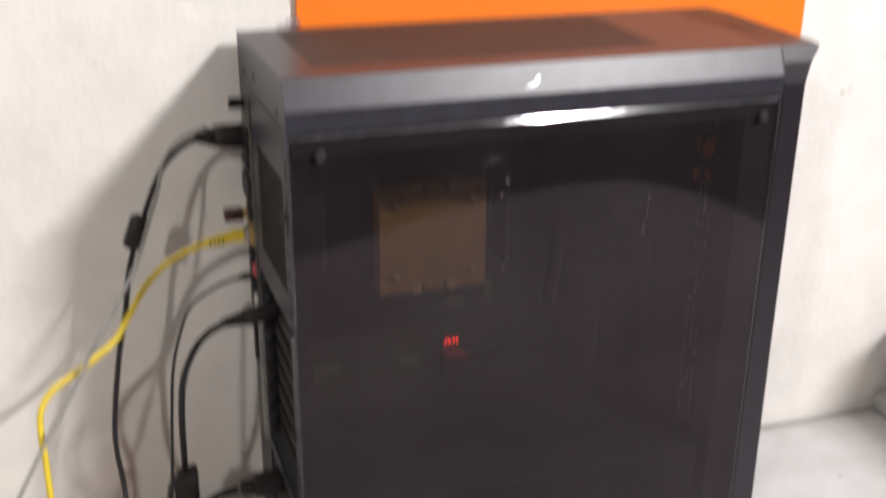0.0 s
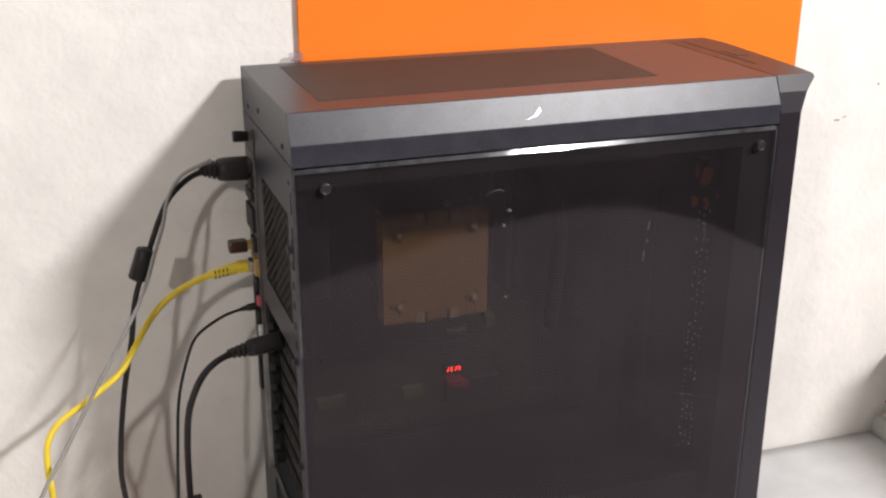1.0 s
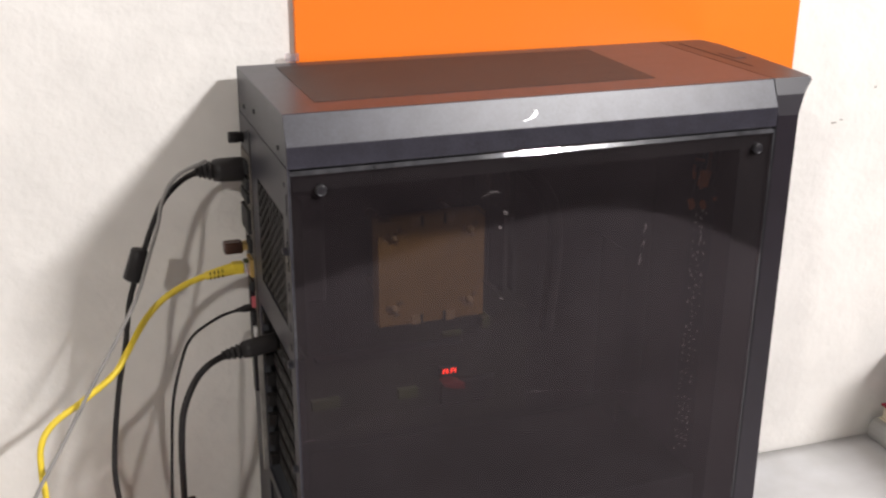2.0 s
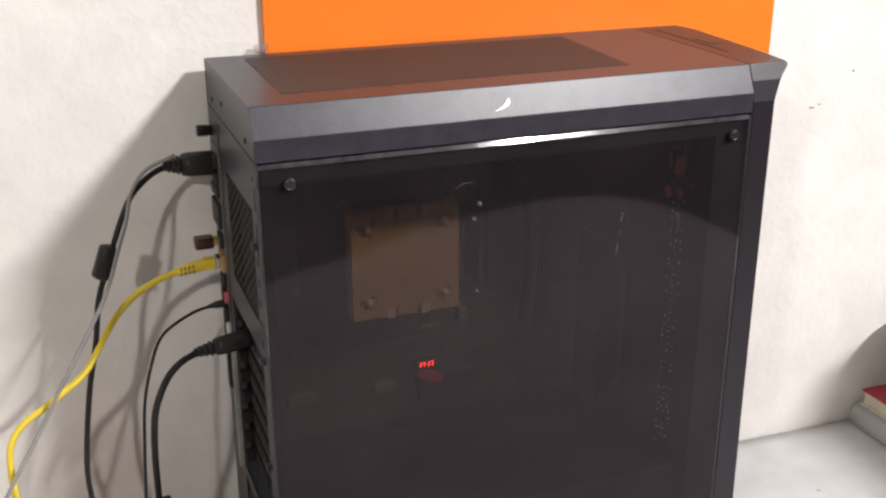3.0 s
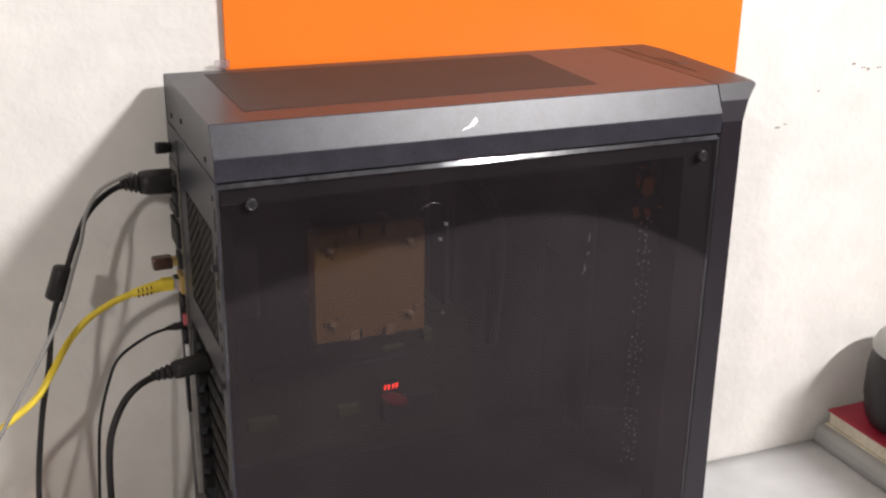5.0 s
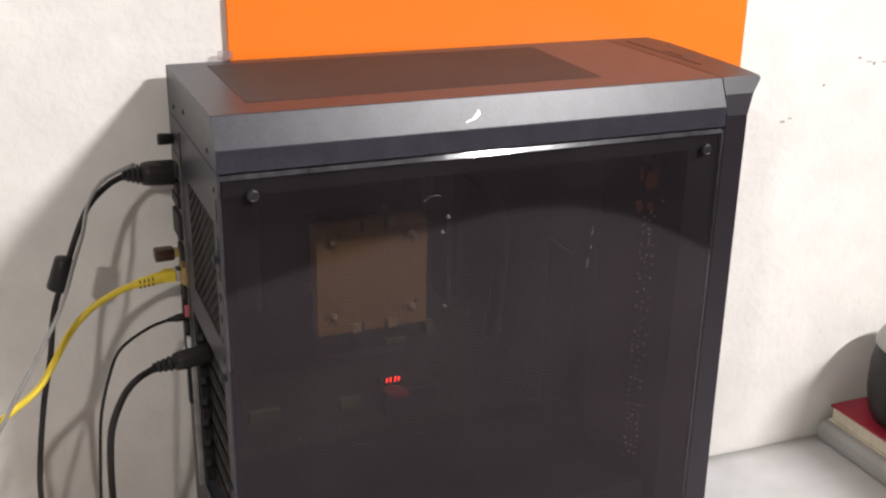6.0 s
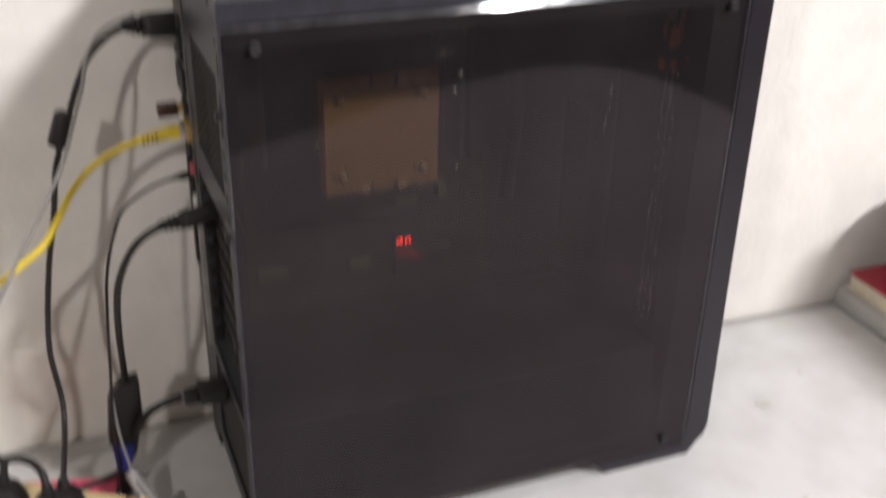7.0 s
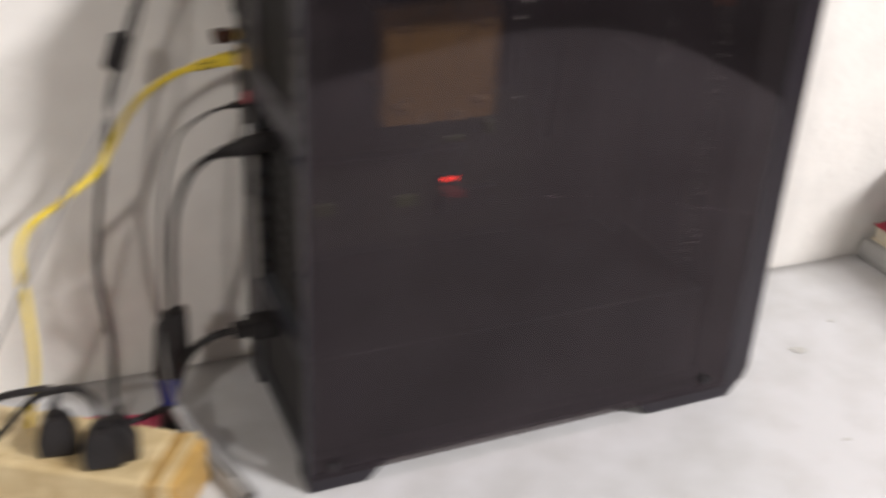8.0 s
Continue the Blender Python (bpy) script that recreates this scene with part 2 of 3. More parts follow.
# table: worktop with a bowed near edge and a rounded corner on four legs, under a white sheet
table = thing("table", (0.2, -0.1, ZF), "table covered with a smudged white sheet against the wall", "table")
TX0, TX1 = -0.75, 0.965
RIM = [(v.x, v.y) for v in spline([(TX0, -0.70, 0), (-0.35, -0.715, 0), (0.0, -0.775, 0), (0.19, -0.853, 0), (0.43, -0.965, 0), (0.60, -1.028, 0), (0.76, -1.058, 0), (0.88, -1.025, 0), (0.945, -0.93, 0), (TX1, -0.80, 0), (TX1, -0.70, 0)], 6)]


def near_edge(x):
    """The table's near edge at x: where the rim is met first."""
    for (xa, ya), (xb, yb) in zip(RIM, RIM[1:]):
        if xa <= x <= xb and xb > xa:
            return ya + (yb - ya) * (x - xa) / (xb - xa)
    return -0.70


bm = bmesh.new()
NX, NY = 120, 60
tops, lows = [], []
for i in range(NX + 1):
    x = TX0 + (TX1 - TX0) * (1 - (1 - i / NX) ** 1.25)
    y0 = near_edge(x)
    hi, lo = [], []
    for j in range(NY + 1):
        y = y0 + (wall_y(x) - 0.002 - y0) * j / NY
        waves = 0.05 if -0.32 < x < 0.47 and -0.12 < y else 1
        z = 0.0008 * noise.noise(Vector((x * 6, y * 6, 3))) * waves + {0: -0.0008, 1: -0.0004, 3: 0.0012}.get(j, 0.0)
        hi.append(bm.verts.new((x, y, z)))
        lo.append(bm.verts.new((x, y, z - 0.0014)))
    tops.append(hi)
    lows.append(lo)
for i in range(NX):
    for j in range(NY):
        bm.faces.new((tops[i][j], tops[i + 1][j], tops[i + 1][j + 1], tops[i][j + 1]))
        bm.faces.new((lows[i][j], lows[i][j + 1], lows[i + 1][j + 1], lows[i + 1][j]))
    for j in (0, NY):
        bm.faces.new((tops[i][j], tops[i + 1][j], lows[i + 1][j], lows[i][j]))
for j in range(NY):
    for i in (0, NX):
        bm.faces.new((tops[i][j], tops[i][j + 1], lows[i][j + 1], lows[i][j]))
part("cover_sheet", bm, SHEET, table, "white sheet with grey smudges", smooth=True)
part("worktop", prism(RIM + [(TX1, wall_y(TX1) - 0.003), (TX0, wall_y(TX0) - 0.003)], "z", -0.035, -0.0040), WOOD, table, "worn brown board top")
for lx in (TX0 + 0.06, TX1 - 0.09):
    for ly in (-0.62, 0.08):
        part("leg", box(lx - 0.025, lx + 0.025, ly - 0.025, ly + 0.025, ZF, -0.0355, 0.003), WOOD, table)

# orange board on the wall with a clear clip at its corner
sign = thing("orange_board", (0.30, wall_y(0.3), 0.44), "plain bright orange board fixed flat on the wall", "board")
part("panel", prism([(0.053, wall_y(0.053) - 0.006), (0.552, wall_y(0.552) - 0.006), (0.552, wall_y(0.552) - 0.001), (0.053, wall_y(0.053) - 0.001)], "z", 0.44, 0.95, 0.0006), ORANGE, sign)
part("corner_clip", box(0.043, 0.055, wall_y(0.05) - 0.010, wall_y(0.05) - 0.007, 0.480, 0.487, 0.0012), CLEAR, sign, "clear plastic corner clip")

# ---- computer tower ----
W, H, D = 0.1915, 0.4805, 0.400     # width, height, depth behind the front bezel
tower = thing("computer_tower", (0.2, 0.095, 0.0), "black steel computer tower with smoked acrylic side panel on table", "computer")

# top cover with its sloping near edge, dust mesh set into it
part("top_cover", prism([(0.0, 0.4435), (0.0, 0.459), (0.010, H), (W, H), (W, 0.4435), (W - 0.002, 0.4435), (W - 0.002, H - 0.002), (0.0115, H - 0.002), (0.0018, 0.459), (0.0018, 0.4435)], "x", 0.0, D - 0.001, 0.0006), BLACK, tower, "satin black top cover with sloping edge")
mesh_filter = part("dust_filter", prism([(0.030, 0.040), (0.309, 0.042), (0.316, 0.174), (0.030, 0.176)], "z", H - 0.0010, H + 0.0003), MESHM, tower, "fine black magnetic dust mesh")
# front bezel: bulged front, flared at its top corner
bm = bmesh.new()
rows_ = []
for z, out in ((0.018, 0.018), (0.030, 0.022), (0.20, 0.020), (0.38, 0.019), (0.452, 0.019), (0.468, 0.026), (0.478, 0.035), (H, 0.034)):
    ring = []
    inset = 0.0 if z < 0.459 else 0.010 * (z - 0.459) / (H - 0.459)
    for k in range(13):
        f = k / 12
        y = inset + (W - inset) * f
        bulge = out + 0.016 * f ** 0.7 - 0.006 * max(0, f - 0.85) / 0.15
        ring.append((D + bulge, y, z))
    rows_.append([bm.verts.new((D - 0.0005, inset, z))] + [bm.verts.new(p) for p in ring] + [bm.verts.new((D - 0.0005, W, z))])
for r0, r1 in zip(rows_, rows_[1:]):
    n = len(r0)
    for k in range(n):
        bm.faces.new((r0[k], r0[(k + 1) % n], r1[(k + 1) % n], r1[k]))
bm.faces.new(rows_[0][::-1])
bm.faces.new(rows_[-1])
bezel = part("front_bezel", bm, BEZEL, tower, "matte black plastic front bezel with flared top")
part("seam_strip", box(D - 0.0012, D + 0.0008, 0.0006, 0.0026, 0.02, 0.452), DARK, bezel)
part("port_strip", prism([(0.4125, 0.060), (0.4142, 0.060), (0.4142, 0.176), (0.4125, 0.176)], "z", H - 0.001, H + 0.0003), DARK, bezel)
part("power_button", box(0.420, 0.431, 0.095, 0.122, H - 0.001, H + 0.0005, 0.0003), BEZEL, bezel)

# side panel: smoked acrylic with a polished bevelled top edge, four screws
panel = part("side_panel", prism([(0.0006, 0.0125), (0.0006, 0.4385), (0.0040, 0.4385), (0.0040, 0.0125)], "x", 0.002, D - 0.0025), SMOKE, tower, "smoked acrylic side panel with dust and scratches")
panel.visible_shadow = False
panel.data.materials.append(CORE)
for poly in panel.data.polygons:
    poly.material_index = 0 if poly.normal.y < -0.9 else 1
part("bevel_edge", prism([(0.0006, 0.4386), (0.0022, 0.4416), (0.0040, 0.4416), (0.0040, 0.4386)], "x", 0.002, D - 0.0025), EDGE, panel, "polished bevelled acrylic edge")
part("side_edge", prism([(0.0004, 0.0006), (0.0019, 0.0003), (0.0019, 0.0040), (0.0004, 0.0040)], "z", 0.300, 0.4416), EDGE, panel)
part("side_edge", prism([(D - 0.0024, 0.0006), (D - 0.0016, 0.0006), (D - 0.0014, 0.0040), (D - 0.0024, 0.0040)], "z", 0.0125, 0.4416), EDGE, panel)
for sx, sz in ((0.023, 0.4275), (0.382, 0.4275), (0.020, 0.024), (0.375, 0.027)):
    screw = part("thumb_screw", rod((sx, 0.0005, sz), (sx, -0.0036, sz), 0.0040, 0.0034, 20, rings=((0.3, 0.0042), (0.8, 0.0042))), DARK, panel)
    part("rim", tube([(sx + 0.0034 * math.cos(k * math.pi / 6), -0.0037, sz + 0.0034 * math.sin(k * math.pi / 6)) for k in range(13)], 0.0004, 6, 2), BEZEL, screw)
    part("socket", rod((sx, -0.0036, sz), (sx, -0.0040, sz), 0.0018, 0.0018, 6), BEZEL, screw)
# creased protective film and a few scratches on the acrylic
part("film_edge", tube([(0.003, 0.0003, 0.228), (0.07, 0.0003, 0.239), (0.14, 0.0003, 0.242), (0.195, 0.0003, 0.240), (0.28, 0.0003, 0.224), (0.396, 0.0003, 0.193)], 0.00006, 6), CLEAR, panel, "edge of clear protective film")
for a, b in (((0.003, 0.228), (0.012, 0.2295)), ((0.186, 0.2395), (0.2, 0.2385))):
    part("scratch", tube([(a[0] + 0.003, 0.0004, a[1]), ((a[0] + b[0]) / 2, 0.0004, (a[1] + b[1]) / 2 + 0.001), (b[0], 0.0004, b[1])], 0.00010, 5, 4), CLEAR, panel)

# chassis: frame rails under the panel, floor, far side, motherboard tray
part("bottom_pan", box(0.0, D - 0.001, 0.0042, W, 0.0175, 0.0200, 0.0005), BLACK, tower)
part("far_side_panel", box(0.001, D - 0.001, W - 0.0018, W - 0.0002, 0.018, 0.443), BLACK, tower)
part("bottom_rail", box(0.002, D - 0.002, 0.0045, 0.014, 0.0202, 0.030), DARK, tower)
part("top_rail", box(0.004, D - 0.002, 0.0045, 0.018, 0.426, 0.443), DARK, tower)
part("front_rail", prism([(D - 0.002, 0.0045), (D - 0.03, 0.0045), (D - 0.03, 0.03), (D - 0.002, 0.03)], "z", 0.030, 0.426), DARK, tower)
part("motherboard_tray", box(0.006, D - 0.004, 0.1700, 0.1712, 0.021, 0.442), DARK, tower)
part("lower_shroud", prism([(0.004, 0.0205), (0.004, 0.118), (D - 0.034, 0.118), (D - 0.034, 0.0205)], "y", 0.016, 0.165, 0.001), DARK, tower, "black power supply shroud")

# feet: two long skids with raised middles on each side
for y0 in (0.001, W - 0.031):
    for pts in ([(0.0, 0.0173), (0.0, 0.0), (0.050, 0.0), (0.066, 0.0173)], [(0.302, 0.0173), (0.318, 0.0), (0.405, 0.0), (0.418, 0.0173)]):
        part("foot", prism(pts, "y", y0, y0 + 0.03, 0.0012), BEZEL, tower)

# rear panel: plate pieces round the openings
part("rear_cap", prism([(0.0022, 0.4436), (0.0022, 0.459), (0.0118, H - 0.0022), (W - 0.0022, H - 0.0022), (W - 0.0022, 0.4436)], "x", 0.0004, 0.0020, 0.0003), BLACK, tower)
for y, z in ((0.030, 0.452), (0.120, 0.458), (0.012, 0.430), (0.165, 0.452)):
    part("rear_rivet", rod((0.0005, y, z), (-0.0006, y, z), 0.0022, 0.0018, 10), DARK, tower)
chip = prism([(0.1770, 0.4638), (0.1835, 0.4662), (0.1890, 0.4715), (0.1898, 0.4690), (0.1865, 0.4662)], "y", -0.0003, 0.0006)
for v in chip.verts:
    v.co.y += 0.010 * (v.co.z - 0.459) / (H - 0.459)
part("paint_chip", chip, GLINT, tower, "pale chip in the black paint")
rear = part("rear_frame", box(0.0, 0.0016, 0.0005, W, 0.414, 0.4432), BLACK, tower)
for b in ((0.0005, 0.016, 0.018, 0.414), (0.136, 0.146, 0.018, 0.414), (0.1865, W, 0.018, 0.414), (0.016, 0.136, 0.290, 0.3165), (0.1209, 0.136, 0.3165, 0.414), (0.016, 0.0200, 0.3165, 0.414), (0.0200, 0.1209, 0.4045, 0.414), (0.016, 0.136, 0.018, 0.034), (0.016, 0.136, 0.118, 0.128), (0.146, 0.1865, 0.018, 0.236)):
    part("rear_plate", box(0.0, 0.0016, b[0], b[1], b[2], b[3]), BLACK, tower)
# Dark sheet behind the grille stands in for the shaded interior
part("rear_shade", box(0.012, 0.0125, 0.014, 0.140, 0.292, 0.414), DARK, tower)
# fan grille of staggered punched holes
bm = bmesh.new()
cy, cz = 0.0675, 0.360
CELL_Y, CELL_Z = 0.0063, 0.00225
for b in range(19):
    z = 0.3210 + b * 2 * CELL_Z
    for a in range(8 - b % 2):
        y = 0.0264 + a * 2 * CELL_Y + (b % 2) * CELL_Y
        outer = [(y + u * CELL_Y, z + v * CELL_Z) for u, v in ((1, 0), (1, 1), (0, 1), (-1, 1), (-1, 0), (-1, -1), (0, -1), (1, -1))]
        inner = [(y + u * 0.0044, z + v * 0.0018) for u, v in ((1, 0), (0.7, 0.7), (0, 1), (-0.7, 0.7), (-1, 0), (-0.7, -0.7), (0, -1), (0.7, -0.7))]
        o, i, d = ([bm.verts.new((x, *p)) for p in ring] for x, ring in ((0.0002, outer), (0.0002, inner), (0.0006, inner)))
        for k in range(8):
            bm.faces.new((o[k], o[(k + 1) % 8], i[(k + 1) % 8], i[k]))
            bm.faces.new((i[k], i[(k + 1) % 8], d[(k + 1) % 8], d[k]))
    if b % 2:
        for y0 in (0.0201, 0.1146):
            bm.faces.new([bm.verts.new(p) for p in ((0.0002, y0, z - CELL_Z), (0.0002, y0 + CELL_Y, z - CELL_Z), (0.0002, y0 + CELL_Y, z + CELL_Z), (0.0002, y0, z + CELL_Z))])
part("fan_grille", bm, GRILLE, tower, "punched black fan grille")
fan = part("rear_fan", box(0.016, 0.040, 0.0600, 0.1135, 0.314, 0.406, 0.004), GRILLE, tower)
part("fan_hub", rod((0.0155, cy, cz), (0.012, cy, cz), 0.022, 0.021, 24), PLUGM, fan)
# expansion slots: dark covers set back in their recess, ribbed bare rail beside them
# Dark discs paint the shade of round holes; nothing is cut through
for z in (0.290, 0.304, 0.320, 0.336, 0.352, 0.368, 0.384):
    part("vent_hole", rod((0.0004, 0.0115, z), (-0.0003, 0.0115, z), 0.0034, 0.0034, 10), DARK, tower)
for k in range(8):
    z = 0.133 + k * 0.0196
    cover = part("slot_cover", box(0.0085, 0.0100, 0.018, 0.134, z, z + 0.0140, 0.0004), GRILLE, tower, "black ventilated slot cover")
    # Dark boxes paint the shade of each cover's openings
    for j in range(6):
        part("slot_hole", box(0.0080, 0.0084, 0.026 + j * 0.018, 0.038 + j * 0.018, z + 0.004, z + 0.0100), DARK, cover)
    part("slot_tab", box(0.0006, 0.0080, 0.128, 0.1355, z + 0.002, z + 0.0125, 0.0006), GRILLE, tower)
# Dark sheet gives the slot recess its shade
part("slot_shade", box(0.0105, 0.0110, 0.016, 0.136, 0.128, 0.290), DARK, tower)
part("slot_lip", box(0.0017, 0.0100, 0.0150, 0.0162, 0.128, 0.290), BEZEL, tower)
part("slot_rail", box(-0.0050, -0.0005, 0.1350, 0.1364, 0.128, 0.250, 0.0004), STEEL, tower, "bare steel slot rail")
part("bracket_strip", box(-0.0052, -0.0012, 0.1560, 0.1640, 0.196, 0.298, 0.0006), BEZEL, tower, "black strip beside the sockets")
# Dark boxes stand for the shaded upright slots
part("rear_slot", box(-0.0004, 0.0006, 0.0065, 0.0085, 0.366, 0.398), DARK, tower)
part("rear_slot", box(-0.0004, 0.0006, 0.0065, 0.0085, 0.408, 0.424), DARK, tower)
part("rear_slot", box(-0.0006, 0.0006, 0.1440, 0.1500, 0.404, 0.436), DARK, tower)
part("power_supply", box(0.0022, 0.14, 0.020, 0.163, 0.036, 0.1175, 0.001), DARK, tower)
for k in range(3):
    part("rear_screw", rod((0.0, 0.012, 0.20 + k * 0.09), (-0.0035, 0.012, 0.20 + k * 0.09), 0.0032, 0.0028, 12), BLACK, tower)
# input/output plate with its sockets
ioplate = part("io_plate", box(-0.0012, 0.0014, 0.1465, 0.186, 0.2365, 0.414, 0.0003), DULL, tower, "bare steel input output plate")
for nm, y0, y1, z0, z1, m in (("usb_socket", 0.152, 0.168, 0.398, 0.408, DARK), ("usb_socket", 0.152, 0.168, 0.384, 0.394, DARK), ("video_socket", 0.153, 0.18, 0.372, 0.381, DARK), ("video_socket", 0.153, 0.183, 0.345, 0.366, DARK), ("usb_socket", 0.152, 0.168, 0.328, 0.340, DARK), ("network_socket", 0.153, 0.170, 0.306, 0.322, GOLD), ("usb_socket", 0.152, 0.168, 0.294, 0.303, DARK), ("audio_jack", 0.153, 0.163, 0.278, 0.288, PORT), ("audio_jack", 0.153, 0.163, 0.264, 0.274, DARK), ("audio_jack", 0.153, 0.163, 0.250, 0.260, GLINT)):
    part(nm, box(-0.0042, 0.004, y0, y1, z0, z1, 0.0006), m, ioplate)
part("antenna_stub", rod((-0.001, 0.172, 0.425), (-0.013, 0.172, 0.4255), 0.0046, 0.0046, 16, rings=((0.25, 0.0040), (0.3, 0.0047), (0.9, 0.0047))), PLUGM, tower, "black knurled screw on rear", True)

# inside: motherboard with cooler, memory, heat sinks, code display
board = part("motherboard", box(0.016, 0.262, 0.1630, 0.1650, 0.128, 0.428, 0.0004), BOARD, tower, "black circuit board")
cooler = part("cpu_cooler", box(0.0905, 0.1845, 0.090, 0.0906, 0.2725, 0.3665, 0.0006), BRONZE, tower, "bronze tower heat sink with square fins")
bm = bmesh.new()
for k in range(1, 6):
    y = 0.0906 + k * 0.0030
    box(0.0905, 0.1845, y, y + 0.0006, 0.2725, 0.3665, bm=bm)
part("fin", bm, BRONZE, cooler)
for x in (0.104, 0.171):
    for z in (0.288, 0.352):
        part("heat_pipe", rod((x, 0.160, z), (x, 0.0850, z), 0.0034, 0.0016, 14, rings=((0.95, 0.0034), (0.98, 0.0028))), PIPE, cooler, "dull heat pipe end", smooth=True)
        # Raised discs in the darker bronze paint the shade of the notches
        for dx, dz, r in ((0.0052, 0.0048, 0.0026), (-0.0050, 0.0010, 0.0030), (0.0022, -0.0058, 0.0022)):
            part("fin_notch", rod((x + dx, 0.0899, z + dz), (x + dx, 0.0893, z + dz), r, r * 0.8, 7), NOTCH, cooler)
for x in (0.119, 0.150):
    for z in (0.2715, 0.3595):
        part("fan_clip", box(x, x + 0.008, 0.0885, 0.0897, z, z + 0.0085, 0.0005), PIPE, cooler)
        # A dark box paints the shade in the slot beside each clip
        part("clip_slot", box(x + (0.0085 if x < 0.13 else -0.0025), x + (0.0105 if x < 0.13 else -0.0005), 0.0890, 0.0898, z, z + 0.009), DARK, cooler)
part("cooler_base", box(0.118, 0.158, 0.150, 0.1625, 0.300, 0.340, 0.001), STEEL, cooler)
for x in (0.190, 0.1995, 0.2185, 0.228):
    stick = part("memory_module", box(x, x + 0.0044, 0.128, 0.1625, 0.272, 0.405, 0.0006), DARK, board)
part("chipset_cover", box(0.17, 0.225, 0.155, 0.1625, 0.150, 0.175, 0.002), DARK, board)
for x0, x1, z in ((0.045, 0.072, 0.170), (0.128, 0.148, 0.168)):
    part("component", box(x0, x1, 0.157, 0.1625, z - 0.005, z + 0.006, 0.001), GREENISH, board)
part("component", box(0.172, 0.192, 0.157, 0.1625, 0.222, 0.226, 0.001), GREENISH, board)
part("component", box(0.2085, 0.2165, 0.150, 0.1625, 0.228, 0.240, 0.001), GREENISH, board)
part("slot_bar", box(0.05, 0.19, 0.152, 0.1625, 0.2145, 0.2180, 0.0005), DARK, board)
# two slanted digits of seven segments showing AA, a dull red connector under them
display = part("code_display", box(0.1690, 0.1885, 0.1560, 0.1625, 0.1815, 0.1905, 0.0005), DARK, board, "two digit red code display")
for x in (0.1722, 0.1802):
    w, zt, zm, zb, r = 0.0040, 0.1884, 0.1862, 0.1838, 0.00042
    for a, b in (((x, zt), (x + w, zt)), ((x, zm), (x + w, zm)), ((x, zm), (x, zt)), ((x + w, zm), (x + w, zt)), ((x, zb), (x, zm)), ((x + w, zb), (x + w, zm))):
        thick = r if a[0] == b[0] else r * 0.45
        part("segment", rod((a[0] + 0.15 * (a[1] - zb), 0.1556, a[1]), (b[0] + 0.15 * (b[1] - zb), 0.1556, b[1]), thick, thick, 6), LED, display)
part("red_connector", prism([(0.170, 0.1770), (0.180, 0.1782), (0.1925, 0.1735), (0.1930, 0.1675), (0.182, 0.1690), (0.172, 0.1722)], "y", 0.150, 0.1625, 0.001), REDPLUG, board, "dull red header connector")
# Pale studs paint small glints behind the panel; thin posts hold them
for x, z, r in ((0.1845, 0.3785, 0.0017), (0.1800, 0.3665, 0.0013), (0.1830, 0.3040, 0.0010)):
    part("glint_stud", rod((x, 0.0480, z), (x, 0.0450, z), r, r * 0.7, 10, rings=((0.6, r),)), GLINT, tower, smooth=True)
    part("glint_post", rod((x, 0.163, z), (x, 0.0482, z), 0.0005, 0.0005, 6), DARK, tower)
# Thin wires paint the curved and upright glints
part("glint_wire", tube([(0.154, 0.022, 0.4015), (0.159, 0.020, 0.4055), (0.165, 0.020, 0.4060), (0.1685, 0.022, 0.4035)], 0.0003, 6, 5), GLINT, tower)
part("glint_wire", tube([(0.186, 0.03, 0.307), (0.193, 0.031, 0.304), (0.199, 0.034, 0.300)], 0.0004, 6, 5), DULL, tower)
for x, z0, z1 in ((0.3125, 0.3480, 0.3560), (0.3120, 0.3360, 0.3400), (0.3095, 0.3190, 0.3290), (0.3685, 0.3440, 0.3480), (0.3680, 0.3300, 0.3400)):
    part("glint_wire", tube([(x, 0.045, z1), (x + 0.0004, 0.045, (z0 + z1) / 2), (x - 0.0002, 0.046, z0)], 0.00045, 6, 4), GLINT, tower)
# drive cage by the front with its punched column, loose front cables
part("drive_cage", box(0.340, 0.342, 0.1225, 0.168, 0.120, 0.300), DARK, tower)
# Pale boxes paint the dotted reflections of the punched steel column
bm = bmesh.new()
for k in range(38):
    for j in range(3):
        if random.random() < 0.30:
            continue
        z = 0.118 + k * 0.0063 + random.uniform(-0.001, 0.001) + (j % 2) * 0.003
        x = 0.3705 + j * 0.0056 + random.uniform(-0.001, 0.001)
        box(x, x + random.uniform(0.0008, 0.0022), 0.0595, 0.0600, z, z + random.uniform(0.0008, 0.0024), bm=bm)
part("punched_glints", bm, GLINT, tower, "column of pale dots painting the glints on punched steel")
part("cage_web", box(0.366, 0.390, 0.0605, 0.0620, 0.10, 0.375), DARK, tower)
for x, z, w, h in ((0.3745, 0.3860, 0.0100, 0.0150), (0.3640, 0.3930, 0.0022, 0.0130), (0.3690, 0.4030, 0.0085, 0.0030), (0.3640, 0.3640, 0.0055, 0.0095), (0.3755, 0.3620, 0.0050, 0.0080), (0.3940, 0.3760, 0.0100, 0.0025), (0.3890, 0.3660, 0.0065, 0.0030)):
    lead = box(x - w / 2, x + w / 2, 0.0560, 0.0590, z - h / 2, z + h / 2, 0.0007)
    lead.transform(Matrix.Translation((x, 0, z)) @ Matrix.Rotation(random.uniform(-0.35, 0.35), 4, "Y") @ Matrix.Translation((-x, 0, -z)))
    part("front_lead", lead, COPPER, tower, "short orange front panel lead")
